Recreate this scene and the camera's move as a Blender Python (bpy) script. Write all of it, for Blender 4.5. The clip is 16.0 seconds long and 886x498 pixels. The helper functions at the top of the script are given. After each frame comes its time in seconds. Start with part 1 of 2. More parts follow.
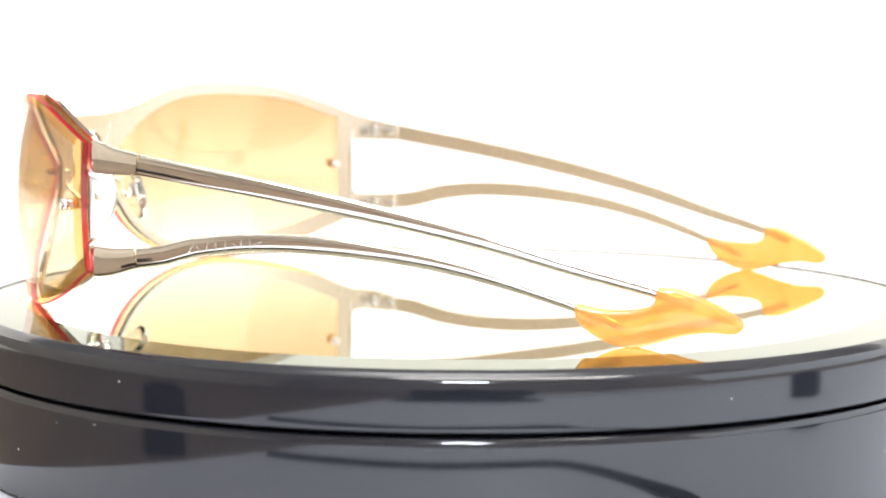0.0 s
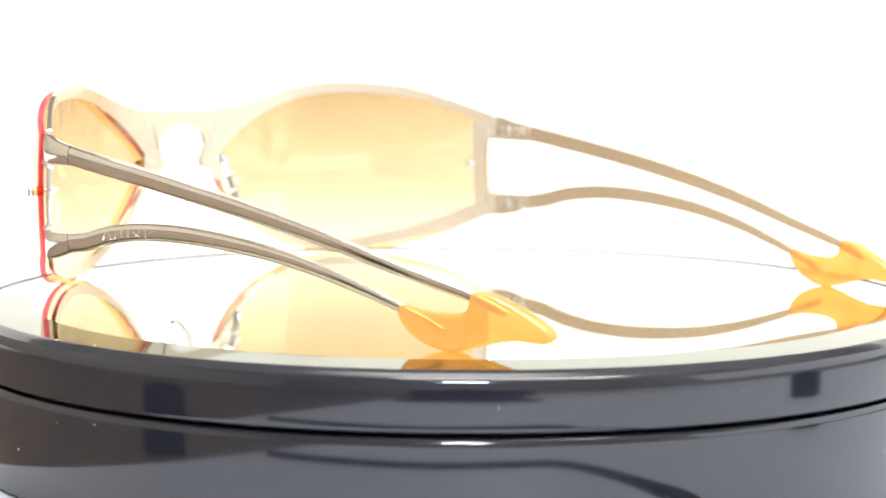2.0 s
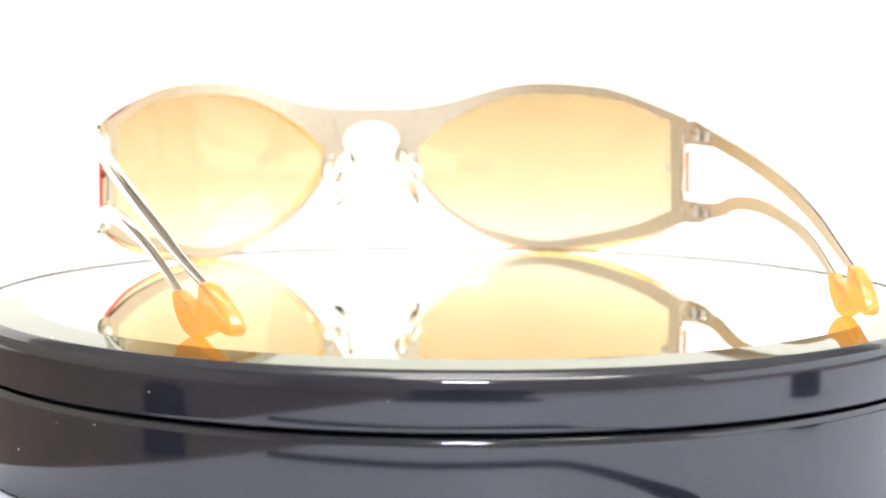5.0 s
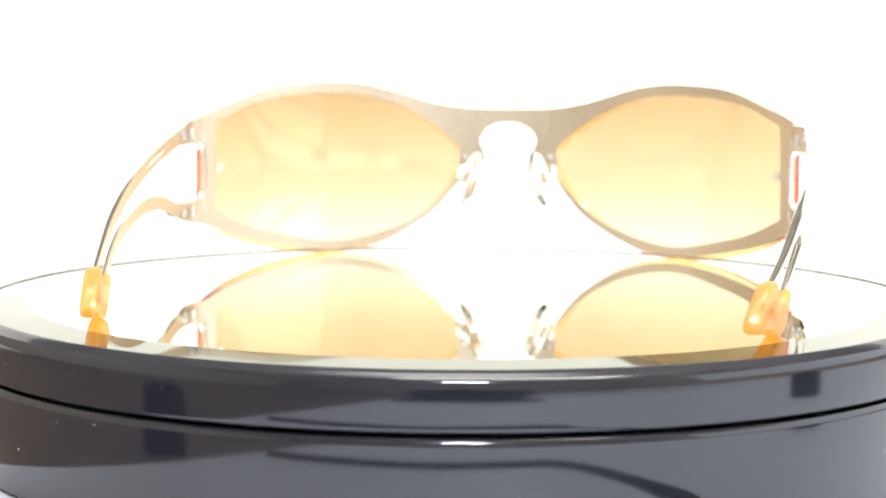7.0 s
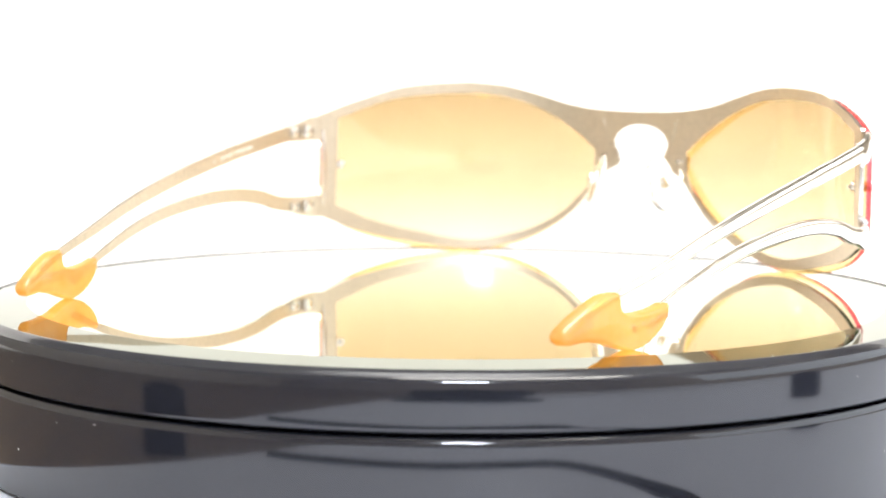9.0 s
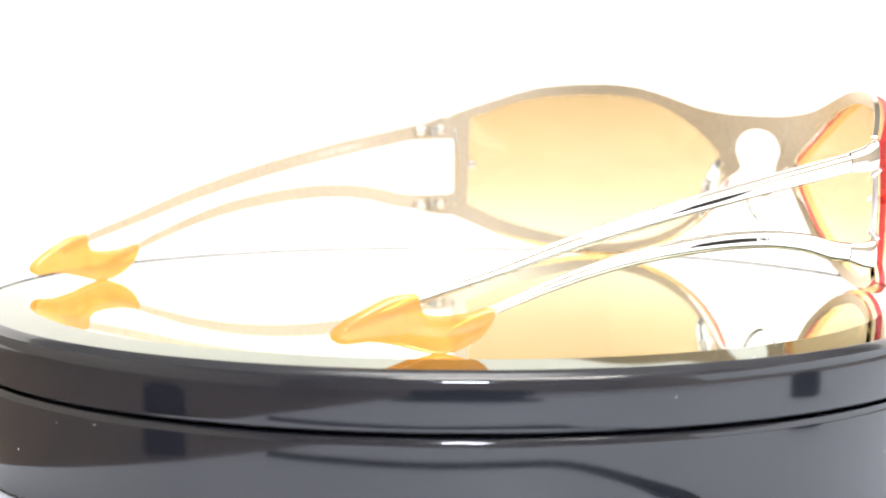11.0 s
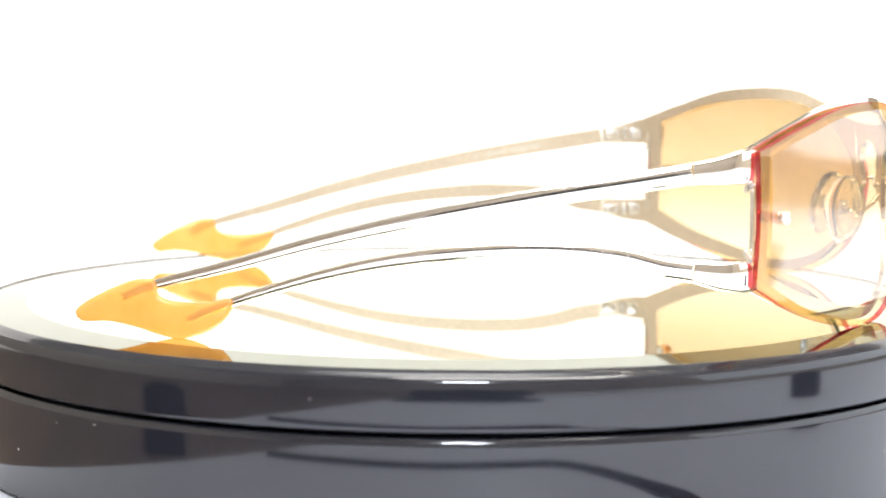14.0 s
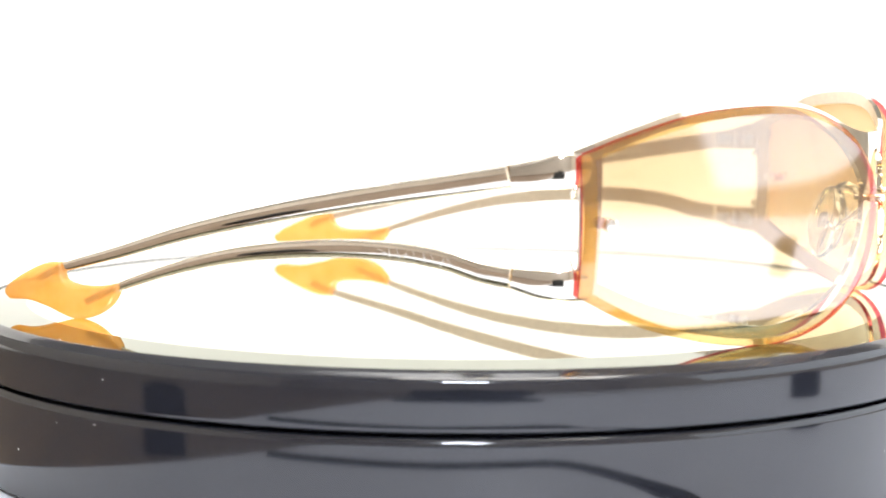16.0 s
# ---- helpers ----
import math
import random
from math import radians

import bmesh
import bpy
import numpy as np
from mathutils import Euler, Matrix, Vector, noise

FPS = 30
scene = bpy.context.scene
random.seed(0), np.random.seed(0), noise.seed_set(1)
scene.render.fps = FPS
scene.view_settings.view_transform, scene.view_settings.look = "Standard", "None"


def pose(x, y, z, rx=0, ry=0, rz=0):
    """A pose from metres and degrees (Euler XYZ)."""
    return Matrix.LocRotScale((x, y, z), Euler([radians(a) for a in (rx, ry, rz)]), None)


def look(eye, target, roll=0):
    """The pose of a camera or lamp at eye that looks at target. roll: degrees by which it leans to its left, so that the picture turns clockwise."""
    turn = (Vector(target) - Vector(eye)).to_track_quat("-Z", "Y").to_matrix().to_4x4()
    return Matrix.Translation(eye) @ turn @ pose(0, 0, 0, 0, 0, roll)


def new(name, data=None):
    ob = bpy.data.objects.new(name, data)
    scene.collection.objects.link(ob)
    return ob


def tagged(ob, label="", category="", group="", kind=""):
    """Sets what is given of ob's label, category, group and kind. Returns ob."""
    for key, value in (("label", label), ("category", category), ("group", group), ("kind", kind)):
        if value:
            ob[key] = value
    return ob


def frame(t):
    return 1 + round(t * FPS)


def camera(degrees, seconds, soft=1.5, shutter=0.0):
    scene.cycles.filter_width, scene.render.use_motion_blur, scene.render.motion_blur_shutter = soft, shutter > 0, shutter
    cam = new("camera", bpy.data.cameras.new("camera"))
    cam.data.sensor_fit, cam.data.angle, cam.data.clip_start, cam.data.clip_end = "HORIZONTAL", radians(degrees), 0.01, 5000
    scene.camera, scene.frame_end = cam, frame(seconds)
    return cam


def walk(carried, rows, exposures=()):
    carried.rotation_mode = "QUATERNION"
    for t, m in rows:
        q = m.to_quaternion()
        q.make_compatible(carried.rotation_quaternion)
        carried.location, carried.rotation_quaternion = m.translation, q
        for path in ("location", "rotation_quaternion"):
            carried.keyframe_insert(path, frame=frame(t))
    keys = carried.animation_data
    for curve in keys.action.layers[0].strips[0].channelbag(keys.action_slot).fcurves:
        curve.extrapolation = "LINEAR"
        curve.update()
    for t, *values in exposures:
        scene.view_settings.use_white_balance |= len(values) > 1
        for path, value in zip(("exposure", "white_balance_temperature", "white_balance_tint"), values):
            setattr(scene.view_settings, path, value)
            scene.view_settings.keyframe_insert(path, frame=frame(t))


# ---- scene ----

MM = 0.001
TURN0, RATE = 72.76, 11.48            # heading of the sunglasses at the start, degrees a second
OFF = Vector((0.0017, 0.0434, 0.0))   # the sunglasses' origin on the turntable

cam = camera(25.09, 16.0, soft=1.6)
cam.data.dof.use_dof, cam.data.dof.focus_distance, cam.data.dof.aperture_fstop = True, 0.366, 21.5
EYE = pose(0, -0.4075, 0.0512, 90 - 5.891, 0, 0.353) @ pose(0, 0, 0, 0, 0, 0.325)
walk(cam, [(0.0, EYE), (16.0, EYE)])

# ---- light: lamps over a white backdrop, in an unseen plain room ----
scene.view_settings.exposure = -0.22
world = bpy.data.worlds.new("room_light")
world.use_nodes = True
world.node_tree.nodes["Background"].inputs[0].default_value = (0.9, 0.95, 1.0, 1)
world.node_tree.nodes["Background"].inputs[1].default_value = 2.7
scene.world = world


def area(name, m, sx, sy, watts, colour):
    d = bpy.data.lights.new(name, "AREA")
    d.shape, d.size, d.size_y, d.energy, d.color = "RECTANGLE", sx, sy, watts, colour
    ob = new(name, d)
    ob.matrix_world = m
    return ob


area("table_lamp", look((0.05, 0.02, 0.95), (0.0, 0.10, 0.0)), 0.55, 0.40, 3.6, (1.0, 0.975, 0.94))
# Added fill, out of view: one whitens the backdrop, one brightens the room.
area("backdrop_fill", look((0.0, 0.36, 0.80), (0.0, 0.80, 0.05)), 1.0, 0.20, 3.6, (1.0, 0.985, 0.96))
area("room_fill", look((0.3, -0.5, 1.70), (0.3, -0.7, 0.0)), 1.2, 1.2, 78.0, (1.0, 0.95, 0.88))
area("front_lamp", look((0.022, -0.555, 0.375), (0.0, -0.05, 0.0)), 0.09, 0.05, 2.4, (0.80, 0.88, 1.0))


# ---- materials ----
def mat(name):
    m = bpy.data.materials.new(name)
    m.use_nodes = True
    m.node_tree.nodes.clear()
    nt = m.node_tree
    out = nt.nodes.new("ShaderNodeOutputMaterial")
    return m, nt, out


def node(nt, kind, **inputs):
    n = nt.nodes.new(kind)
    for k, v in inputs.items():
        n.inputs[k.replace("_", " ")].default_value = v
    return n


def noise_bump(nt, b, scale, strength, coord="Object", stretch=None, distance=0.0002):
    tc = nt.nodes.new("ShaderNodeTexCoord")
    src = tc.outputs[coord]
    if stretch:
        mp = nt.nodes.new("ShaderNodeMapping")
        mp.inputs["Scale"].default_value = stretch
        nt.links.new(src, mp.inputs[0])
        src = mp.outputs[0]
    n = node(nt, "ShaderNodeTexNoise", Scale=scale, Detail=5.0)
    nt.links.new(src, n.inputs["Vector"])
    bp = node(nt, "ShaderNodeBump", Strength=strength, Distance=distance)
    nt.links.new(n.outputs[0], bp.inputs["Height"])
    nt.links.new(bp.outputs[0], b.inputs["Normal"])
    return n


def ramp(nt, src, stops):
    r = nt.nodes.new("ShaderNodeValToRGB")
    while len(r.color_ramp.elements) < len(stops):
        r.color_ramp.elements.new(0.5)
    for e, (p, c) in zip(r.color_ramp.elements, stops):
        e.position, e.color = p, (*c, 1) if len(c) == 3 else c
    nt.links.new(src, r.inputs[0])
    return r


def principled(name, colour, rough, metal=0.0, var=0.0, scale=300.0, bump=0.0, stretch=None, **extra):
    m, nt, out = mat(name)
    b = node(nt, "ShaderNodeBsdfPrincipled", Roughness=rough, Metallic=metal, **extra)
    b.inputs["Base Color"].default_value = (*colour, 1)
    nt.links.new(b.outputs[0], out.inputs[0])
    n = noise_bump(nt, b, scale, bump, stretch=stretch)
    if var:
        lo = [c * (1 - var) for c in colour]
        hi = [min(1, c * (1 + var)) for c in colour]
        r = ramp(nt, n.outputs[0], [(0.3, lo), (0.7, hi)])
        nt.links.new(r.outputs[0], b.inputs["Base Color"])
        rr = ramp(nt, n.outputs[0], [(0.3, (rough * 0.95,) * 3), (0.7, (rough * 1.05,) * 3)])
        nt.links.new(rr.outputs[0], b.inputs["Roughness"])
    return m


def gloss(nt, base):
    """How much a clear surface reflects: base straight on, all of it at a glancing angle."""
    lw = node(nt, "ShaderNodeLayerWeight", Blend=0.5)
    pw = nt.nodes.new("ShaderNodeMath")
    pw.operation, pw.inputs[1].default_value = "POWER", 5.0
    nt.links.new(lw.outputs["Facing"], pw.inputs[0])
    mr = nt.nodes.new("ShaderNodeMapRange")
    mr.inputs["To Min"].default_value, mr.inputs["To Max"].default_value = base, 0.32
    nt.links.new(pw.outputs[0], mr.inputs[0])
    return mr.outputs[0]


def lens_material():
    """Graduated tint: tan above, pale yellow below."""
    m, nt, out = mat("graduated_lens")
    tc = nt.nodes.new("ShaderNodeTexCoord")
    sep = nt.nodes.new("ShaderNodeSeparateXYZ")
    nt.links.new(tc.outputs["Object"], sep.inputs[0])
    mul = nt.nodes.new("ShaderNodeMath")
    mul.operation = "MULTIPLY"
    mul.inputs[1].default_value = 1 / 0.042
    nt.links.new(sep.outputs["Z"], mul.inputs[0])
    tint = ramp(nt, mul.outputs[0], [(0.05, (0.89, 0.82, 0.62)), (0.4, (0.76, 0.61, 0.385)), (0.7, (0.65, 0.49, 0.275)), (0.95, (0.54, 0.39, 0.205))])
    tr = nt.nodes.new("ShaderNodeBsdfTransparent")
    nt.links.new(tint.outputs[0], tr.inputs[0])
    gl = node(nt, "ShaderNodeBsdfGlossy", Roughness=0.02)
    mix = nt.nodes.new("ShaderNodeMixShader")
    nt.links.new(gloss(nt, 0.04), mix.inputs[0])
    nt.links.new(tr.outputs[0], mix.inputs[1])
    nt.links.new(gl.outputs[0], mix.inputs[2])
    nt.links.new(mix.outputs[0], out.inputs[0])
    return m


def coating_material():
    """The pinkish mirror coat on the outer face of a lens."""
    m, nt, out = mat("lens_coating")
    tr = nt.nodes.new("ShaderNodeBsdfTransparent")
    gl = node(nt, "ShaderNodeBsdfGlossy", Roughness=0.11)
    gl.inputs["Color"].default_value = (1.0, 0.92, 0.90, 1)
    mix = nt.nodes.new("ShaderNodeMixShader")
    nt.links.new(gloss(nt, 0.26), mix.inputs[0])
    nt.links.new(tr.outputs[0], mix.inputs[1])
    nt.links.new(gl.outputs[0], mix.inputs[2])
    nt.links.new(mix.outputs[0], out.inputs[0])
    return m


def tinted_glass(name, colour, base, body=0.0):
    m, nt, out = mat(name)
    tr = nt.nodes.new("ShaderNodeBsdfTransparent")
    tr.inputs[0].default_value = (*colour, 1)
    gl = node(nt, "ShaderNodeBsdfGlossy", Roughness=0.04)
    mix = nt.nodes.new("ShaderNodeMixShader")
    nt.links.new(gloss(nt, base), mix.inputs[0])
    nt.links.new(tr.outputs[0], mix.inputs[1])
    nt.links.new(gl.outputs[0], mix.inputs[2])
    df = nt.nodes.new("ShaderNodeBsdfDiffuse")
    df.inputs[0].default_value = (*(c * c for c in colour), 1)
    full = node(nt, "ShaderNodeMixShader", Fac=body)
    nt.links.new(mix.outputs[0], full.inputs[1])
    nt.links.new(df.outputs[0], full.inputs[2])
    nt.links.new(full.outputs[0], out.inputs[0])
    return m


def amber_material():
    m, nt, out = mat("amber_plastic")
    tc = nt.nodes.new("ShaderNodeTexCoord")
    n = node(nt, "ShaderNodeTexNoise", Scale=220.0, Detail=3.0)
    nt.links.new(tc.outputs["Object"], n.inputs["Vector"])
    c = ramp(nt, n.outputs[0], [(0.3, (0.98, 0.62, 0.24)), (0.7, (0.99, 0.70, 0.33))])
    tl = nt.nodes.new("ShaderNodeBsdfTranslucent")
    df = nt.nodes.new("ShaderNodeBsdfDiffuse")
    tp = nt.nodes.new("ShaderNodeBsdfTransparent")
    for s in (tl, df, tp):
        nt.links.new(c.outputs[0], s.inputs[0])
    a = node(nt, "ShaderNodeMixShader", Fac=0.6)
    nt.links.new(df.outputs[0], a.inputs[1])
    nt.links.new(tl.outputs[0], a.inputs[2])
    b = node(nt, "ShaderNodeMixShader", Fac=0.58)
    nt.links.new(a.outputs[0], b.inputs[1])
    nt.links.new(tp.outputs[0], b.inputs[2])
    gl = node(nt, "ShaderNodeBsdfGlossy", Roughness=0.10)
    mix = nt.nodes.new("ShaderNodeMixShader")
    nt.links.new(gloss(nt, 0.07), mix.inputs[0])
    nt.links.new(b.outputs[0], mix.inputs[1])
    nt.links.new(gl.outputs[0], mix.inputs[2])
    nt.links.new(mix.outputs[0], out.inputs[0])
    return m


CHROME = principled("polished_chrome", (0.88, 0.825, 0.745), 0.06, 1.0, 0.03, 300.0, 0.0)
SATIN = principled("satin_nickel", (0.74, 0.645, 0.52), 0.36, 1.0, 0.10, 1100.0, 0.04, stretch=(1, 1, 2))
SILVER = principled("bright_silver", (0.90, 0.885, 0.86), 0.26, 1.0, 0.04, 900.0, 0.05)
LENS = lens_material()
COATING = coating_material()
RIM = tinted_glass("amber_bevel", (0.98, 0.80, 0.48), 0.12, 0.10)
EDGE = tinted_glass("red_lens_edge", (0.78, 0.15, 0.20), 0.08, 0.27)
AMBER = amber_material()
PAD = principled("clear_silicone", (0.97, 0.97, 0.96), 0.04, Transmission_Weight=1.0, IOR=1.42)
MIRROR = principled("mirror_glass", (0.93, 0.94, 0.83), 0.0, 1.0)
BEVEL = principled("green_bevelled_glass", (0.14, 0.16, 0.095), 0.03, 1.0)
BLACK = principled("black_gloss_plastic", (0.014, 0.015, 0.021), 0.09, 0.0, 0.06, 120.0, 0.0, IOR=1.66)
# matt black things, and shade painted into the platter gap and screw sockets
DARK = principled("matt_black_and_shade", (0.006, 0.006, 0.006), 0.6)
DUST = principled("pale_dust", (0.75, 0.75, 0.72), 0.9)
WHITE = principled("white_paper", (0.86, 0.86, 0.85), 0.85, 0.0, 0.02, 60.0, 0.05)
TABLE = principled("white_board", (0.72, 0.77, 0.88), 0.45, 0.0, 0.02, 40.0, 0.02)
WOOD = principled("brown_table_wood", (0.14, 0.105, 0.08), 0.4, 0.0, 0.3, 12.0, 0.05, stretch=(1, 9, 1))
PALE = principled("pale_wall", (0.84, 0.83, 0.77), 0.8, 0.0, 0.03, 3.0, 0.05)
DIM = principled("grey_wall", (0.52, 0.49, 0.465), 0.8, 0.0, 0.06, 3.0, 0.05)
WALL = principled("beige_room_wall", (0.76, 0.71, 0.64), 0.8, 0.0, 0.06, 3.0, 0.05)


# ---- helpers for meshes, in millimetres ----
def part(name, bm, material, parent, label="", sharp=40, normals=None, second=None):
    if normals is None:
        bmesh.ops.recalc_face_normals(bm, faces=bm.faces[:])
    me = bpy.data.meshes.new(name)
    for f in bm.faces:
        f.smooth = True
    bm.to_mesh(me)
    bm.free()
    me.transform(Matrix.Scale(MM, 4))
    me.set_sharp_from_angle(angle=radians(sharp))
    if normals is not None:
        me.normals_split_custom_set_from_vertices(normals)
    me.materials.append(material)
    if second:
        me.materials.append(second)
    ob = new(name, me)
    if parent:
        ob.parent = parent
    if label:
        tagged(ob, label)
    return ob


def spline(points, corners=(), step=1.0, closed=True):
    """Points along a smooth curve through a few given ones, with sharp corners where named."""
    pts = [Vector(p) for p in points]
    n = len(pts)
    out = []
    for i in range(n if closed else n - 1):
        p1, p2 = pts[i], pts[(i + 1) % n]
        if closed or i > 0:
            p0 = pts[i - 1]
        else:
            p0 = p1 * 2 - p2
        if closed or i + 2 < n:
            p3 = pts[(i + 2) % n]
        else:
            p3 = p2 * 2 - p1
        m1 = (p2 - p0) / 2 if i not in corners else (p2 - p1)
        m2 = (p3 - p1) / 2 if (i + 1) % n not in corners else (p2 - p1)
        lim = (p2 - p1).length
        m1 = m1 * min(1, 1.4 * lim / max(m1.length, 1e-6))
        m2 = m2 * min(1, 1.4 * lim / max(m2.length, 1e-6))
        k = max(2, int(lim / step))
        for j in range(k):
            t = j / k
            out.append(p1 * (2 * t**3 - 3 * t**2 + 1) + m1 * (t**3 - 2 * t**2 + t) + p2 * (3 * t**2 - 2 * t**3) + m2 * (t**3 - t**2))
    if not closed:
        out.append(pts[-1])
    return out


def inside(p, loop):
    hit = False
    for a, b in zip(loop, loop[1:] + loop[:1]):
        if (a.y > p.y) != (b.y > p.y) and p.x < (b.x - a.x) * (p.y - a.y) / (b.y - a.y) + a.x:
            hit = not hit
    return hit


def inset(loop, d):
    """The loop moved inwards by d."""
    area2 = sum(a.x * b.y - b.x * a.y for a, b in zip(loop, loop[1:] + loop[:1]))
    s = 1 if area2 > 0 else -1
    out = []
    for i, p in enumerate(loop):
        a, b = loop[i - 1], loop[(i + 1) % len(loop)]
        t = (b - a).normalized()
        out.append(p + Vector((-t.y, t.x)) * (d * s))
    return out


def front_point(x, z, off):
    """The wrapped front: x across, z up, off forwards of the metal's back face."""
    y = 41.5 - 0.000982 * abs(x) ** 2.5 - 1.5 * ((z - 21.0) / 21.0) ** 2
    n = Vector((math.copysign(0.002455 * abs(x) ** 1.5, x), 1.0, 0.0)).normalized()
    return Vector((x + n.x * off, y + n.y * off, z))


def triangulate(loops, keep, grid=2.2):
    from mathutils.geometry import delaunay_2d_cdt
    verts, edges = [], []
    for loop in loops:
        k = len(verts)
        verts += [v.copy() for v in loop]
        edges += [(k + i, k + (i + 1) % len(loop)) for i in range(len(loop))]
    xs, ys = [v.x for v in verts], [v.y for v in verts]
    rim = list(verts)
    x = min(xs)
    while x < max(xs):
        y = min(ys)
        while y < max(ys):
            p = Vector((x, y))
            if keep(p) and min((p - q).length_squared for q in rim) > 1.0:
                verts.append(p)
            y += grid
        x += grid
    v, e, f, *_ = delaunay_2d_cdt(verts, edges, [], 0, 1e-6)
    def wide(t):
        a, b = v[t[1]] - v[t[0]], v[t[2]] - v[t[0]]
        return abs(a.x * b.y - a.y * b.x) > 0.06

    return v, [t for t in f if wide(t) and keep(sum((v[i] for i in t), Vector((0, 0))) / len(t))]


def front_normal(x, z):
    return Vector((math.copysign(0.002455 * abs(x) ** 1.5, x), 1.0, 3.0 * (z - 21.0) / 441.0)).normalized()


def dome(x, z):
    """How far a lens bulges forwards of the metal's curve."""
    return 2.6 * max(0.0, 1 - ((z - 21.0) / 22.0) ** 2) * max(0.0, 1 - ((abs(x) - 38.0) / 31.0) ** 2)


def lens_normal(x, z):
    e = 0.05
    n = front_normal(x, z)
    tilt = Vector(((dome(x + e, z) - dome(x - e, z)) / (2 * e), 0, (dome(x, z + e) - dome(x, z - e)) / (2 * e)))
    return (n - tilt * 0.8).normalized()


def sheet(bm, v, faces, height0, height1, walls=True, plain=lambda p: True, front=lambda f: True, normal=front_normal):
    """Two faces of a sheet on the wrapped front, and the wall round its edges. Gives the rim and the normals of the verts."""
    ids = sorted({i for f in faces for i in f})
    normals, lo, hi = [], {}, {}
    for i in ids:
        p = v[i]
        n = normal(p.x, p.y)
        lo[i] = bm.verts.new(front_point(p.x, p.y, height0(p)))
        hi[i] = bm.verts.new(front_point(p.x, p.y, height1(p)))
        normals += [-n, n if plain(p) else Vector((0, 0, 0))]
    used = {}
    for f in faces:
        bm.faces.new([lo[i] for i in f])
        if front(f):
            bm.faces.new([hi[i] for i in reversed(f)]).material_index = 1
        for a, b in zip(f, f[1:] + f[:1]):
            used[(a, b)] = True
    rim = [(a, b) for a, b in used if (b, a) not in used]
    if walls:
        ends = {}
        for a, b in rim:
            q = []
            for i, h in ((b, height0), (a, height0), (a, height1), (b, height1)):
                k = (i, h is height1)
                if k not in ends:
                    ends[k] = bm.verts.new(front_point(v[i].x, v[i].y, h(v[i])))
                    normals.append(Vector((0, 0, 0)))
                q.append(ends[k])
            bm.faces.new(q).material_index = 1
    return rim, normals


def sweep(bm, path, sizes, seg=14, power=1.0, flat=0, ridge=0.0):
    """A bar along a path: sizes are (half thickness across, half height) at each point.
    flat: +1 or -1 makes the side towards or away from the path's right a flat second surface. ridge: how far the other side's
    crest lies above the middle."""
    shape = []
    for j in range(seg):
        q = 2 * math.pi * j / seg
        c, s = math.cos(q), math.sin(q)
        c = math.copysign(abs(c) ** power, c)
        s = math.copysign(abs(s) ** power, s)
        if flat and c * flat > 0:
            c = flat * min(0.8, 2.2 * abs(c))
        elif flat:
            s += ridge * abs(c) * (1 - abs(s))
        shape.append((c, s))
    rings = []
    for i, p in enumerate(path):
        t = (path[min(i + 1, len(path) - 1)] - path[max(i - 1, 0)]).normalized()
        side = t.cross(Vector((0, 0, 1))).normalized()
        up = side.cross(t)
        a, b = sizes[i]
        rings.append([bm.verts.new(p + side * (a * c) + up * (b * s)) for c, s in shape])
    for r0, r1 in zip(rings, rings[1:]):
        for j in range(seg):
            k = (j + 1) % seg
            f = bm.faces.new([r0[j], r0[k], r1[k], r1[j]])
            if flat and min(shape[j][0] * flat, shape[k][0] * flat) > 0.3:
                f.material_index = 1
    bm.faces.new(rings[0])
    bm.faces.new(list(reversed(rings[-1])))


def box(bm, m, sx, sy, sz, bevel=0.0):
    r = bmesh.ops.create_cube(bm, size=1.0, matrix=m @ Matrix.Diagonal((sx, sy, sz, 1)))
    if bevel:
        es = list({e for v in r["verts"] for e in v.link_edges})
        bmesh.ops.bevel(bm, geom=es, offset=bevel, segments=2, affect="EDGES", profile=0.5)


def rod(bm, m, r, h, seg=16, bevel=0.0):
    g = bmesh.ops.create_cone(bm, cap_ends=True, segments=seg, radius1=r, radius2=r, depth=h, matrix=m)
    if bevel:
        es = [e for e in {e for v in g["verts"] for e in v.link_edges} if e.calc_face_angle(0) > 0.9]
        bmesh.ops.bevel(bm, geom=es, offset=bevel, segments=2, affect="EDGES", profile=0.5)


def turned(bm, profile, seg=160):
    """A body of revolution from (radius, height) pairs."""
    rings = []
    for r, z in profile:
        if r == 0:
            rings.append([bm.verts.new((0, 0, z))])
        else:
            rings.append([bm.verts.new((r * math.cos(2 * math.pi * i / seg), r * math.sin(2 * math.pi * i / seg), z)) for i in range(seg)])
    for a, b in zip(rings, rings[1:]):
        for i in range(seg):
            j = (i + 1) % seg
            if len(a) == 1 and len(b) == 1:
                continue
            if len(a) == 1:
                bm.faces.new([a[0], b[i], b[j]])
            elif len(b) == 1:
                bm.faces.new([a[i], b[0], a[j]])
            else:
                bm.faces.new([a[i], a[j], b[j], b[i]])


def facing(p, n):
    """A pose in millimetres at p whose z axis points along n."""
    return Matrix.Translation(p) @ Vector(n).to_track_quat("Z", "Y").to_matrix().to_4x4()


# ---- the setting: backdrop, table and an unseen room ----
FLOOR = -30.0


def slab(name, m, sx, sy, sz, material, label, category):
    bm = bmesh.new()
    box(bm, m, sx, sy, sz, 4.0)
    return tagged(part(name, bm, material, None), label, category, kind="structure")


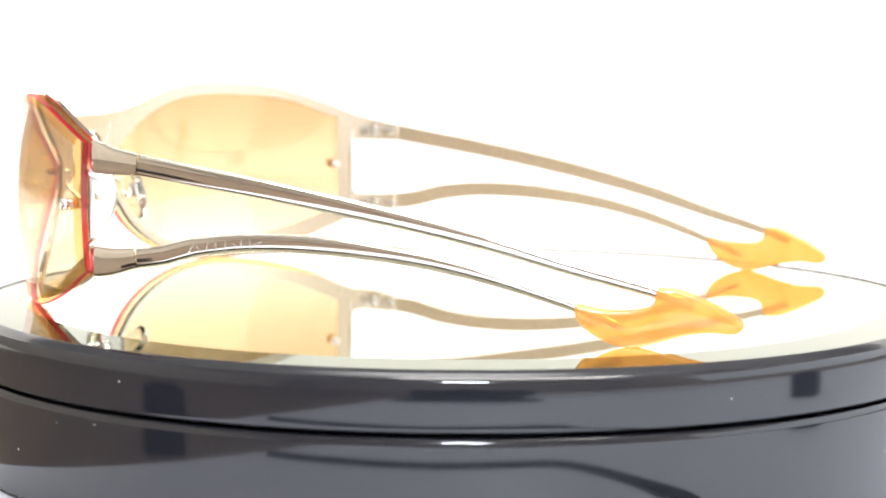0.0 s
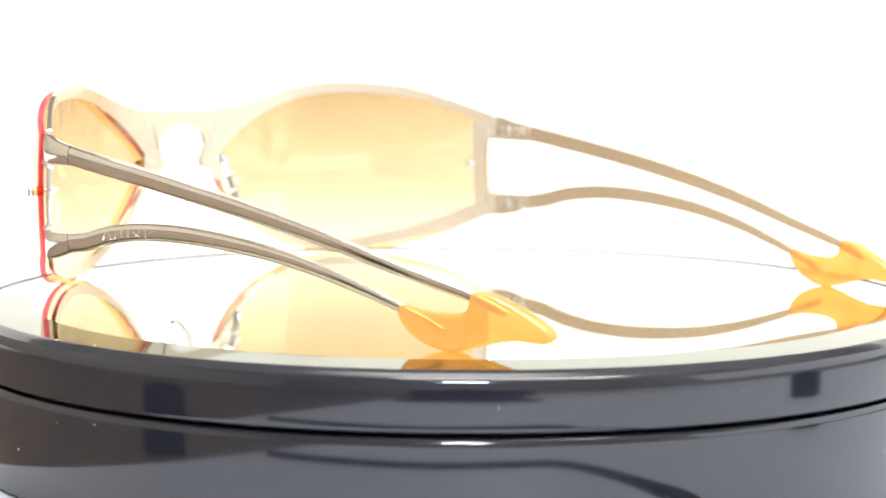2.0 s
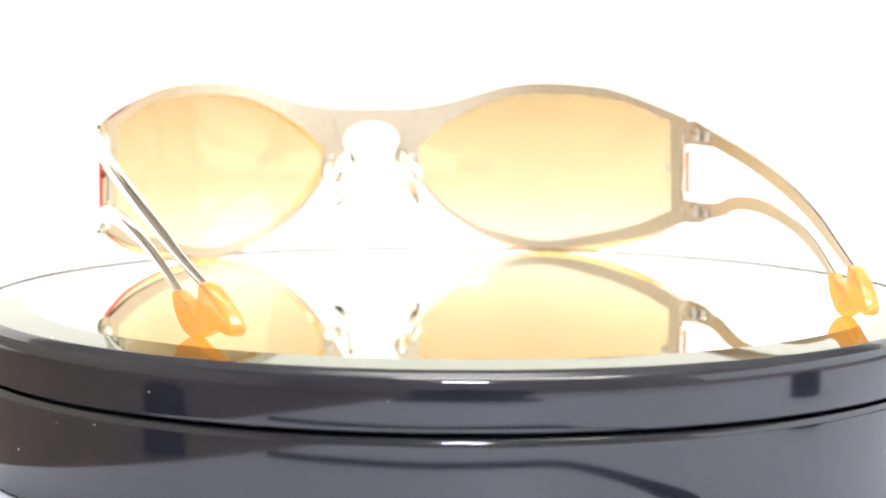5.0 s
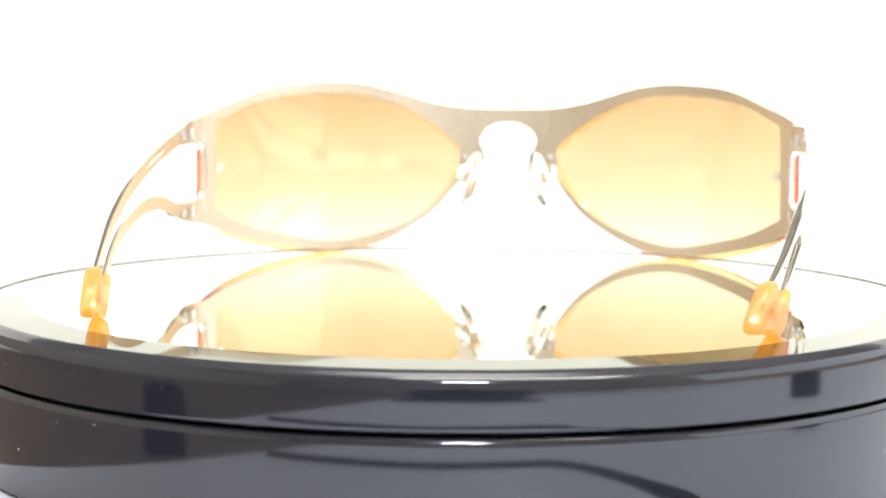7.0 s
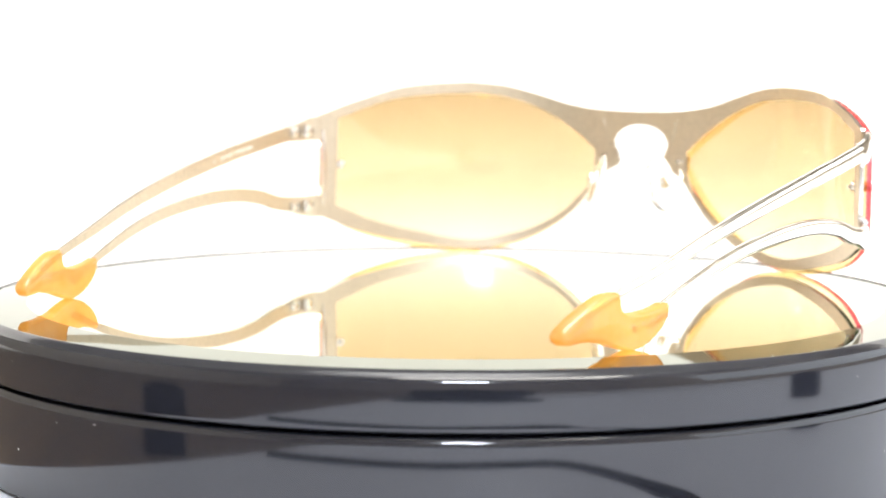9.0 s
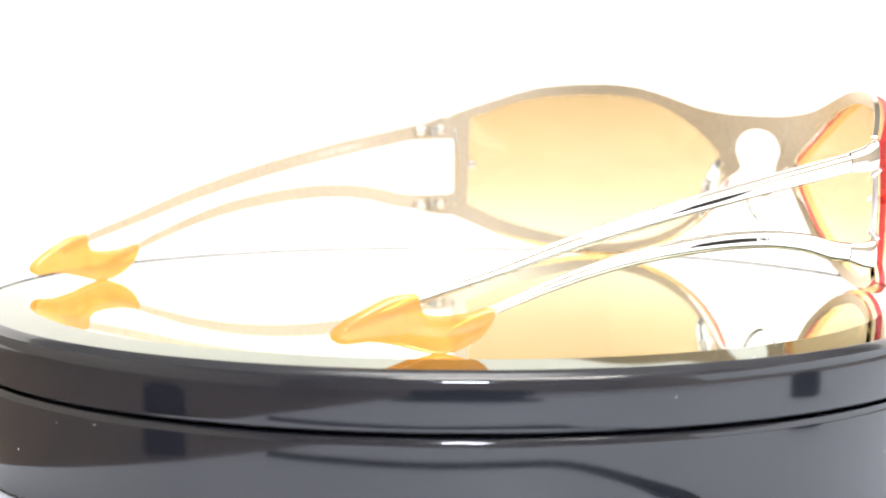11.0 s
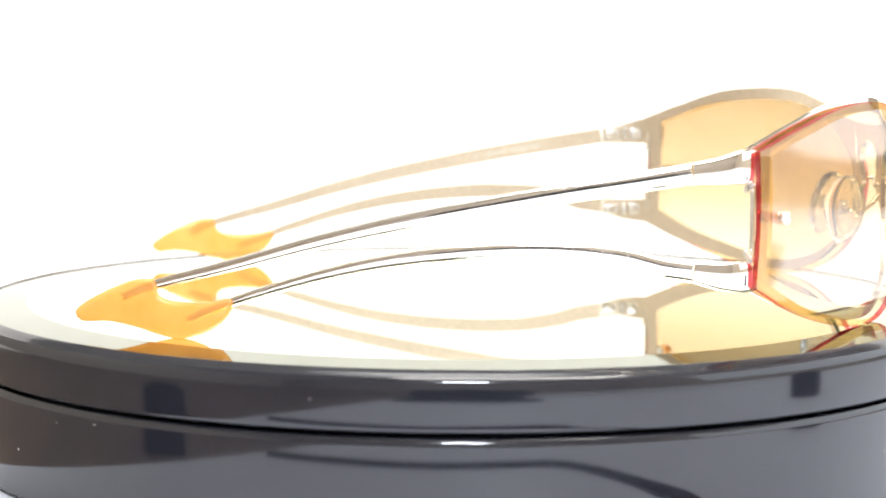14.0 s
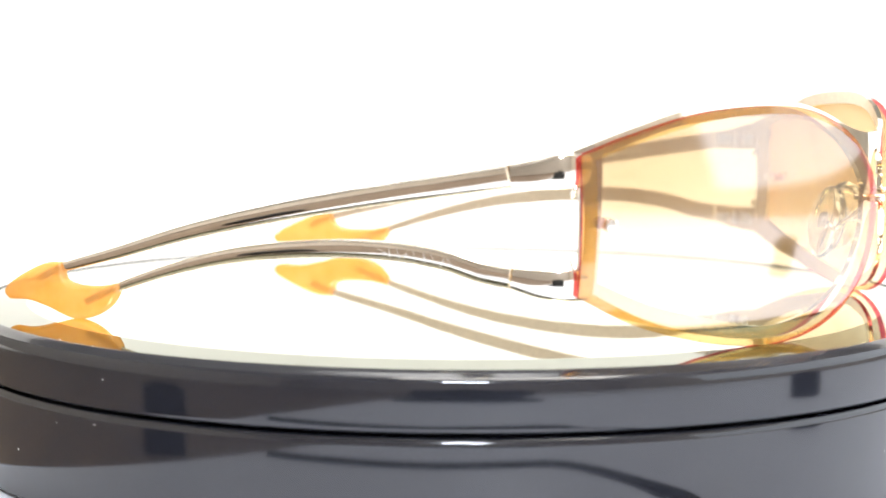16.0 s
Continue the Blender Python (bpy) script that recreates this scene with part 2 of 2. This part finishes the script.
def backdrop():
    """A seamless white sheet: flat behind the turntable, then curving up."""
    bm = bmesh.new()
    prof = [(115.0, FLOOR), (400.0, FLOOR)]
    for i in range(15):
        a = math.pi / 2 * i / 14
        prof.append((700 + 160 * math.sin(a), FLOOR + 160 * (1 - math.cos(a))))
    prof.append((860.0, 520.0))
    cols = [-700 + 1400 * i / 24 for i in range(25)]
    top = [[bm.verts.new((x, y, z)) for x in cols] for y, z in prof]
    low = [[bm.verts.new((x, y + 3 * (z > FLOOR + 1), z - 5)) for x in cols] for y, z in prof]
    for g, flip in ((top, 0), (low, 1)):
        for a, b in zip(g, g[1:]):
            for i in range(len(cols) - 1):
                q = [a[i], a[i + 1], b[i + 1], b[i]]
                bm.faces.new(q[::-1] if flip else q)
    return tagged(part("backdrop", bm, WHITE, None), "white seamless photo backdrop curving up behind the turntable", "backdrop", kind="structure")


backdrop()


def table():
    bm = bmesh.new()
    box(bm, pose(0, -100, FLOOR - 25.0), 2000, 2200, 40, 4.0)
    for x in (-930, 930):
        for y in (-1130, 930):
            box(bm, pose(x, y, FLOOR - 380.0), 70, 70, 670, 4.0)
    return tagged(part("table", bm, WOOD, None), "brown wooden table under the display", "table", kind="structure")


table()
slab("board", pose(440, -440, FLOOR - 2.5), 1080, 1100, 5, TABLE, "plain white board under the turntable", "board")
# Room shell out of view, added to bounce light; wall tones set the chrome's reflections.
slab("wall_back", pose(0, 2600, 505), 3400, 60, 2490, PALE, "unseen plain pale room wall", "wall")
slab("wall_front", pose(0, -2300, 505), 3400, 60, 2490, DIM, "unseen plain grey room wall", "wall")


def light_opening_wall():
    """Unseen wall; its wide opening is added to brighten the right side and its reflections."""
    bm = bmesh.new()
    for y0, y1, z0, z1 in ((-2265, -1300, -742, 1750), (1500, 2565, -742, 1750), (-1300, 1500, -742, 90), (-1300, 1500, 1350, 1750)):
        box(bm, pose(1700, (y0 + y1) / 2, (z0 + z1) / 2), 60, y1 - y0, z1 - z0)
    for y, z, sy, sz in ((100, 115, 2800, 50), (100, 1325, 2800, 50), (-1275, 720, 50, 1160), (1475, 720, 50, 1160)):
        box(bm, pose(1685, y, z), 40, sy - 2, sz - 2)
    return tagged(part("wall_east", bm, WALL, None), "unseen beige room wall with an opening added for light", "wall", kind="structure")


light_opening_wall()
slab("wall_west", pose(-1700, 150, 505), 60, 4830, 2490, WALL, "unseen plain beige room wall", "wall")
slab("floor", pose(0, 150, -775), 3460, 4960, 60, WALL, "unseen plain room floor", "floor")
slab("ceiling", pose(0, 150, 1785), 3460, 4960, 60, WHITE, "unseen plain white ceiling", "ceiling")


# ---- the turntable ----
def turntable():
    root = new("turntable")
    root.matrix_world = pose(0, 0, FLOOR * MM)
    tagged(root, "glossy black plastic display turntable with mirrored top", "turntable")
    lift = Matrix.Translation((0, 0, -FLOOR))
    bm = bmesh.new()
    turned(bm, [(0, -29.8), (94, -29.8), (94, -30), (97.2, -30), (98.2, -29.4), (98.5, -28.2), (99.1, -12.1), (99.05, -11.7), (98.85, -11.2), (98.5, -10.8), (98.0, -10.6), (95.0, -10.6), (95.0, -12.5), (0, -12.5)])
    bm.transform(lift)
    part("base", bm, BLACK, root, "glossy black round base", 25)
    # ring in the gap; the gap's shade is put into its near-black colour
    bm = bmesh.new()
    turned(bm, [(0, -12.4), (93.6, -12.4), (93.6, -8.5), (0, -8.5)], 96)
    bm.transform(lift)
    part("gap_ring", bm, DARK, root, "near-black ring for the shade in the gap between base and platter")
    bm = bmesh.new()
    run = spline([(40, -88, 5.5), (50, -101, 3.0), (53.5, -120, 1.6), (52.5, -140, 1.6), (49, -158, 1.6), (41, -168, 1.6), (20, -171, 1.6), (-15, -169, 1.6), (-50, -167, 1.6), (-85, -160, 1.6)], step=3.0, closed=False)
    sweep(bm, run, [(1.5, 1.5)] * len(run), 12)
    rod(bm, facing((40.5, -90, 5.2), (0.4, -0.9, -0.1)), 2.4, 9.0, 16, 0.5)
    part("power_cable", bm, DARK, root, "thin black cable on the white board")
    bm = bmesh.new()
    turned(bm, [(0, -8.0), (94.0, -8.0), (94.4, -9.9), (98.9, -9.95), (99.3, -9.6), (99.38, -9.1), (98.92, -3.2), (98.86, -2.5), (98.74, -1.95), (98.55, -1.5), (98.25, -1.15), (97.3, -0.73), (96.3, -0.24), (96.1, -0.18), (95.95, -0.16), (95.8, -0.22), (95.7, -0.5), (95.7, -2.6), (0, -2.6)])
    bm.transform(lift)
    platter = part("platter", bm, BLACK, root, "glossy black turning rim", 25)
    bm = bmesh.new()
    turned(bm, [(0, -2.4), (95.0, -2.4), (95.0, -1.0), (86.5, -0.4), (86.5, 0.0), (0, 0.0)])
    bm.transform(lift)
    part("mirror", bm, MIRROR, platter, "round flat mirror plate", 2)
    bm = bmesh.new()
    turned(bm, [(86.5, -0.5), (95.0, -1.1), (95.6, -1.0), (95.6, -0.55), (95.5, -0.45), (86.5, 0.0)])
    bm.transform(lift)
    part("mirror_bevel", bm, BEVEL, platter, "greenish bevelled glass border of the mirror", 2)
    rng = random.Random(5)
    bm = bmesh.new()
    for _ in range(46):
        a, z = rng.uniform(0, 2 * math.pi), rng.uniform(-9.0, -4.8)
        p = Vector((99.0 * math.cos(a), 99.0 * math.sin(a), z))
        if rng.random() < 0.45:
            p = Vector((rng.uniform(94.3, 95.6) * math.cos(a), 95.0 * math.sin(a), -0.42))
        s = rng.uniform(0.05, 0.16)
        bmesh.ops.create_icosphere(bm, subdivisions=1, radius=s, matrix=Matrix.Translation(p) @ Matrix.Diagonal((1, 1, rng.uniform(0.5, 2.5), 1)))
    bm.transform(lift)
    tagged(part("dust", bm, DUST, platter, "pale specks of dust"), kind="stuff")
    bm = bmesh.new()
    for _ in range(30):
        a, z = rng.uniform(0, 2 * math.pi), rng.uniform(-28, -12)
        r = 98.5 + 0.6 * (z + 28.2) / 16.6
        bmesh.ops.create_icosphere(bm, subdivisions=1, radius=rng.uniform(0.05, 0.13), matrix=Matrix.Translation((r * math.cos(a), r * math.sin(a), z)) @ Matrix.Diagonal((1, 1, rng.uniform(0.5, 2.5), 1)))
    bm.transform(lift)
    tagged(part("base_dust", bm, DUST, root, "pale specks of dust"), kind="stuff")
    return root, platter


TURNTABLE, PLATTER = turntable()


def black_block(x, y, z, turn, high):
    """A small dark block on the table, mirrored in the turntable's side."""
    bm = bmesh.new()
    box(bm, pose(0, 0, high / 2), 24, 24, high, 1.5)
    box(bm, pose(0, 0, high + 1.0), 16, 16, 2.4, 0.6)
    ob = part("black_block", bm, DARK, None)
    ob.matrix_world = pose(x * MM, y * MM, z * MM, 0, 0, turn)
    return tagged(ob, "small matt black block standing beside the turntable", "block", "blocks beside the turntable")


black_block(-138, -128, FLOOR - 5, 20, 22)
black_block(205, -100, FLOOR, 5, 26)



def camera_stand():
    """The low dark stand before the turntable, mirrored in the platter's side."""
    root = new("camera_stand")
    root.matrix_world = pose(0.018, -0.425, FLOOR * MM)
    tagged(root, "low matt black camera stand on the white board", "stand")
    bm = bmesh.new()
    box(bm, pose(0, 0, 3), 190, 70, 6, 1.5)
    part("base_plate", bm, DARK, root)
    bm = bmesh.new()
    box(bm, pose(0, 0, 22), 150, 50, 32, 4.0)
    part("stand_body", bm, DARK, root)
    bm = bmesh.new()
    box(bm, pose(0, 0, 42), 60, 44, 8, 1.0)
    part("mounting_plate", bm, DARK, root)
    bm = bmesh.new()
    rod(bm, pose(84, 0, 22, 0, 90, 0), 9, 18, 20, 1.5)
    part("knob", bm, DARK, root)
    return root


camera_stand()

# ---- the sunglasses ----
# Half outlines on the wrapped front (x across, z up), from the bridge outwards and back.
HALF_OUTER = [(0, 35.2), (10, 35.5), (18.7, 36.8), (27, 39.4), (34, 41.2), (42, 41.8), (53, 40.8), (61.5, 37.4), (68.0, 33.8),
              (67.3, 28.6), (67.1, 21.0), (67.3, 13.6), (68.0, 9.4), (61.5, 5.5), (52, 2.5), (43, 1.0), (35, 1.5), (27, 4.2),
              (19, 9.3), (13.7, 15.2), (11.2, 18.8), (8.2, 21.0), (5.7, 22.4), (5.8, 24.5), (7.0, 27.2), (5.9, 29.9), (3.2, 31.6), (0, 32.1)]
APERTURE = [(12.0, 25.8), (17.3, 30.5), (24.8, 35.2), (33, 38.3), (43, 39.2), (55.5, 37.8), (65.0, 33.2), (65.4, 22.0), (65.5, 12.0),
            (60, 8.4), (53.5, 5.8), (43, 3.2), (35.5, 3.7), (27.5, 6.1), (20, 10.4), (13.6, 16.9), (12.3, 20.6)]
LENS_LOOP = [(67.5, 33.2), (61.5, 36.6), (53, 39.9), (43, 41.0), (34, 40.2), (25, 36.6), (17.5, 31.6), (12.2, 27.0), (10.0, 23.8),
             (11.0, 20.0), (15, 13.6), (20.5, 8.0), (27.5, 3.4), (35, 0.7), (43, 0.0), (52, 1.3), (61, 4.7), (67.7, 9.8)]


def arm_x(y):
    """How far a temple stands from the middle, by the distance behind the front."""
    s = (-6.0 - y) / 91.7
    return 71.0 - 10.0 * s + 2.4 * 4 * s * (1 - s)


def between(table, y):
    for (y0, z0, h0), (y1, z1, h1) in zip(table, table[1:]):
        if y1 <= y <= y0:
            t = (y - y0) / (y1 - y0)
            return z0 + t * (z1 - z0), h0 + t * (h1 - h0)
    return table[-1][1:] if y < table[-1][0] else table[0][1:]


UPPER = [(-6.2, 29.5, 3.1), (-16, 27.9, 3.0), (-26, 26.3, 2.9), (-36, 24.5, 2.8), (-47, 22.4, 2.7), (-59, 19.8, 2.5), (-71, 16.8, 2.2), (-84, 13.0, 1.8), (-98, 9.2, 1.4), (-103.5, 7.0, 1.2)]
LOWER = [(-5.8, 12.8, 3.0), (-11, 13.5, 3.0), (-16, 14.9, 2.9), (-21, 15.7, 2.8), (-27, 16.25, 2.7), (-36, 16.3, 2.7), (-47, 15.5, 2.5), (-59, 13.8, 2.2), (-71, 10.9, 1.8), (-85, 6.3, 1.3), (-92, 3.3, 1.2)]
TIP = [(-98, 10.3), (-101.5, 10.0), (-106, 8.2), (-110.4, 5.8), (-112, 4.2), (-110.8, 2.6), (-106, 2.7), (-101, 1.8), (-97, 0.6), (-93.5, 0.0),
       (-89.5, 0.9), (-86, 3.0), (-84.1, 5.7), (-84.4, 7.3), (-88.5, 6.5), (-94, 6.4), (-97.0, 7.3), (-97.5, 9.2)]


def temple_path(tab, side):
    pts = spline([(side * arm_x(y), y, z) for y, z, h in tab], step=2.0, closed=False)
    return pts, [between(tab, p.y)[1] * 0.61 for p in pts]


def sunglasses():
    root = new("sunglasses")
    tagged(root, "silver wraparound sunglasses with amber lenses, resting on a mirror", "sunglasses")
    half = spline(HALF_OUTER, corners={0, 8, 12, 27}, closed=False)
    outer = [v.to_2d() for v in half] + [Vector((-v.x, v.y)) for v in reversed(half[1:-1])]
    ap = [v.to_2d() for v in spline(APERTURE, corners={0, 6, 8, 15})]
    ap_l = [Vector((-v.x, v.y)) for v in ap]
    keep = lambda p: inside(p, outer) and not inside(p, ap) and not inside(p, ap_l)
    v, f = triangulate([outer, ap, ap_l], keep)
    bm = bmesh.new()
    rim, nn = sheet(bm, v, f, lambda p: 0.0, lambda p: 0.9)
    part("front_frame", bm, SATIN, root, "one-piece satin metal front with keyhole bridge", 35, nn, CHROME)

    for side in (-1, 1):
        # lens with a bevelled border and a red edge
        loop = [Vector((side * q.x, q.y)) for q in spline(LENS_LOOP, corners={0, 17}, step=0.9)]
        rim_in = inset(loop, 1.35)
        keep = lambda p: inside(p, loop)
        v, f = triangulate([loop, rim_in], keep)
        rim_set = [q.copy() for q in loop]
        dist = lambda p: min((p - q).length for q in rim_set)
        high = {}

        def top(p):
            k = (round(p.x, 4), round(p.y, 4))
            if k not in high:
                high[k] = dome(p.x, p.y) + 2.65 - 0.35 * max(0.0, 1 - dist(p) / 1.25)
            return high[k]
        bm = bmesh.new()
        border = lambda t: max(dist(v[i]) for i in t) < 1.6 and min(dist(v[i]) for i in t) < 0.2
        rim, nn = sheet(bm, v, f, lambda p: 1.15 + dome(p.x, p.y), top, False, lambda p: dist(p) > 1.2, lambda t: not border(t), lens_normal)
        lens = part("lens", bm, LENS, root, "amber lens fading to pale yellow below", 12, nn, COATING)
        bm = bmesh.new()
        for a, b in rim:
            q = [front_point(v[i].x, v[i].y, h) for i, h in ((a, 1.15 + dome(*v[a])), (b, 1.15 + dome(*v[b])), (b, top(v[b]) - 0.02), (a, top(v[a]) - 0.02))]
            bm.faces.new([bm.verts.new(p) for p in q])
        bmesh.ops.remove_doubles(bm, verts=bm.verts[:], dist=0.001)
        part("lens_edge", bm, EDGE, lens, "red polished lens edge")

        bm = bmesh.new()
        for t in f:
            if border(t):
                bm.faces.new([bm.verts.new(front_point(v[i].x, v[i].y, top(v[i]))) for i in reversed(t)])
        bmesh.ops.remove_doubles(bm, verts=bm.verts[:], dist=0.001)
        part("lens_bevel", bm, RIM, lens, "orange-tinted bevelled border of the lens")

        # screws that hold the lens
        for x, z, r in ((64.9, 21.8, 1.15), (10.5, 23.5, 0.75)):
            n = (front_point(side * x, z, 1) - front_point(side * x, z, 0)).normalized()
            bm = bmesh.new()
            rod(bm, facing(front_point(side * x, z, 3.1 + dome(x, z)), n), r, 1.3, 20, 0.35)
            rod(bm, facing(front_point(side * x, z, 1.2), n), 0.55, 4.8, 12)
            rod(bm, facing(front_point(side * x, z, -0.1), n), r * 0.95, 1.0, 6, 0.15)
            part("lens_screw", bm, SILVER, root, "small silver screw")
            bm = bmesh.new()
            rod(bm, facing(front_point(side * x, z, 2.0), n), r * 0.9, 1.6, 16, 0.1)
            part("bushing", bm, AMBER, root, "orange plastic bushing round the screw")
            # no hole is cut: a dark disc paints the socket's shade
            bm = bmesh.new()
            rod(bm, facing(front_point(side * x, z, -0.62), n), r * 0.5, 0.1, 12)
            part("socket_shade", bm, DARK, root, "dark disc for the shade of a socket in the screw's end")
        # pale weld seam beside the keyhole
        seam = [front_point(side * (9.8 - 0.25 * k), 33.4 - 0.95 * k, -0.02) for k in range(8)]
        bm = bmesh.new()
        sweep(bm, seam, [(0.12 + 0.05 * k, 0.1) for k in range(8)], 8)
        part("weld_seam", bm, SILVER, root, "pale weld seam on the bridge")

        # end pieces from the front to the two hinges
        for tab in ([(6.6, 30.6, 5.4), (5.4, 30.6, 5.6), (2.9, 30.6, 5.9), (-0.8, 30.0, 4.8), (-5.9, 29.5, 3.8)], [(6.6, 11.8, 5.0), (5.4, 11.8, 5.2), (2.9, 11.8, 5.5), (-0.8, 12.0, 4.8), (-5.5, 12.8, 3.7)]):
            pts = spline([(side * x, y, z) for (y, z, h), x in zip(tab, (66.5, 67.6, 69.6, 70.5, 71.0))], step=0.8, closed=False)
            bm = bmesh.new()
            sweep(bm, pts, [(0.35 + 0.4 * min(1.0, max(0.0, (6.6 - p.y) / 3.5)), between(tab, p.y)[1] / 2) for p in pts], 28, 0.72, side)
            part("end_piece", bm, CHROME, root, "polished end piece beside the lens", 40, None, SATIN)
            y, z = tab[3][0], tab[3][1]
            bm = bmesh.new()
            box(bm, pose(side * 69.3, 1.9, z), 1.0, 2.6, 2.4, 0.2)
            for dz in (-0.95, 0.0, 0.95):
                rod(bm, pose(side * 68.9, -0.6, z + dz), 0.8, 0.8, 16, 0.12)
            box(bm, pose(side * 69.9, -3.6, z - 0.1), 0.9, 3.4, 2.2, 0.2)
            box(bm, pose(side * 69.5, -4.4, z - 0.1), 0.5, 0.8, 1.0, 0.1)
            rod(bm, pose(side * 68.9, -0.6, z), 0.35, 3.0, 10)
            part("hinge", bm, SILVER, root, "small silver hinge")

        bm = bmesh.new()
        box(bm, pose(side * 67.7, 5.0, 21.2, 0, 0, side * -49), 0.6, 1.0, 21.5, 0.25)
        for z in (27.2, 15.2):
            box(bm, pose(side * 68.5, 4.2, z, 0, 0, side * -49) @ pose(0, 0, 0, 40 if z > 20 else -40, 0, 0), 0.7, 2.6, 1.1, 0.3)
        part("side_bracket", bm, SILVER, root, "narrow bright lip joining the end pieces")

        # temple: two bars that meet in an amber tip
        bm = bmesh.new()
        for tab in (UPPER, LOWER):
            pts, hs = temple_path(tab, side)
            sweep(bm, pts, [(min(0.95, h * 0.66), h) for h in hs], 28, 0.88, side, 0.36)
        temple = part("temple", bm, CHROME, root, "pair of slender curved chrome bars with satin inner sides", 50, None, SATIN)
        loop = [q for q in spline([(y, z) for y, z in TIP], corners={0, 13, 17}, step=0.8)]
        bm = bmesh.new()
        rings = []
        for off, ins in ((-1.55, 1.0), (-1.45, 0.45), (-1.1, 0.12), (-0.4, 0.0), (0.4, 0.0), (1.1, 0.12), (1.45, 0.45), (1.55, 1.0)):
            rings.append([bm.verts.new((side * arm_x(q.x) + off, q.x, max(0.0, q.y))) for q in inset(loop, ins * 0.8)])
        for a, b in zip(rings, rings[1:]):
            for i in range(len(a)):
                j = (i + 1) % len(a)
                bm.faces.new([a[i], a[j], b[j], b[i]])
        for ring in (rings[0], rings[-1]):
            es = [bm.edges.get((ring[i], ring[(i + 1) % len(ring)])) for i in range(len(ring))]
            bmesh.ops.triangle_fill(bm, use_beauty=True, edges=es)
        part("temple_tip", bm, AMBER, temple, "translucent amber plastic tip shaped like an arrowhead", 60)
        # unreadable raised mark on the lower bar
        bm = bmesh.new()
        for k, (y, tilt, w) in enumerate(((-16.3, 35, 0.35), (-17.6, -35, 0.35), (-19.4, 20, 0.3), (-21.0, 0, 0.5), (-22.8, 12, 0.35), (-24.3, -60, 0.4), (-25.8, 15, 0.35), (-27.4, 0, 0.4), (-28.8, 70, 0.35))):
            z, h = between(LOWER, y)
            box(bm, Matrix.Translation((side * (arm_x(y) + 0.80), y, z)) @ pose(0, 0, 0, tilt, 0, 0), 0.30, w, 1.9, 0.08)
        part("raised_mark", bm, SILVER, temple, "raised unreadable mark on the bar")
        if side < 0:
            bm = bmesh.new()
            rng = random.Random(3)
            y = -21.0
            while y > -37.0:
                w = rng.uniform(0.45, 0.9)
                z, h = between(UPPER, y)
                if rng.random() < 0.85:
                    box(bm, pose(side * (arm_x(y) - 0.80), y, z, 10, 0, 0), 0.06, w * 0.7, 0.65)
                y -= w + 0.25
            part("printed_line", bm, DUST, temple, "fine unreadable pale print inside the bar")

        # nose pad on a bent wire
        bm = bmesh.new()
        m = Matrix.Translation((side * 8.4, 34.6, 18.6)) @ pose(0, 0, 0, 0, 0, side * -28) @ pose(0, 0, 0, 0, side * -16, 0)
        bmesh.ops.create_uvsphere(bm, u_segments=28, v_segments=18, radius=1.0, matrix=m @ Matrix.Diagonal((1.4, 4.2, 6.9, 1)))
        pad = part("nose_pad", bm, PAD, root, "clear soft nose pad")
        bm = bmesh.new()
        box(bm, m @ pose(side * 0.9, 0, 0), 1.0, 1.8, 3.0, 0.2)
        box(bm, m @ pose(side * 1.5, 0, 0), 1.0, 1.2, 1.4, 0.2)
        part("pad_core", bm, SILVER, pad, "small silver pad mount")
        bm = bmesh.new()
        wire = spline([(side * 10.6, 41.0, 21.5), (side * 11.8, 39.0, 19.6), (side * 11.2, 36.4, 17.6), (side * 9.6, 35.2, 18.6)], step=0.5, closed=False)
        sweep(bm, wire, [(0.45, 0.45)] * len(wire), 10)
        part("pad_arm", bm, SILVER, root, "bent silver wire of the nose pad")
    return root


SUNGLASSES = sunglasses()


def motions():
    """Platter and sunglasses turn together, clockwise from above."""
    rows_p, rows_g = [], []
    for i in range(65):
        t = i * 0.25
        a = TURN0 - RATE * t
        rows_p.append((t, pose(0, 0, 0, 0, 0, a)))
        p = pose(0, 0, 0, 0, 0, a) @ OFF
        rows_g.append((t, pose(p.x, p.y, p.z, 0, 0, a)))
    walk(PLATTER, rows_p)
    walk(SUNGLASSES, rows_g)


motions()
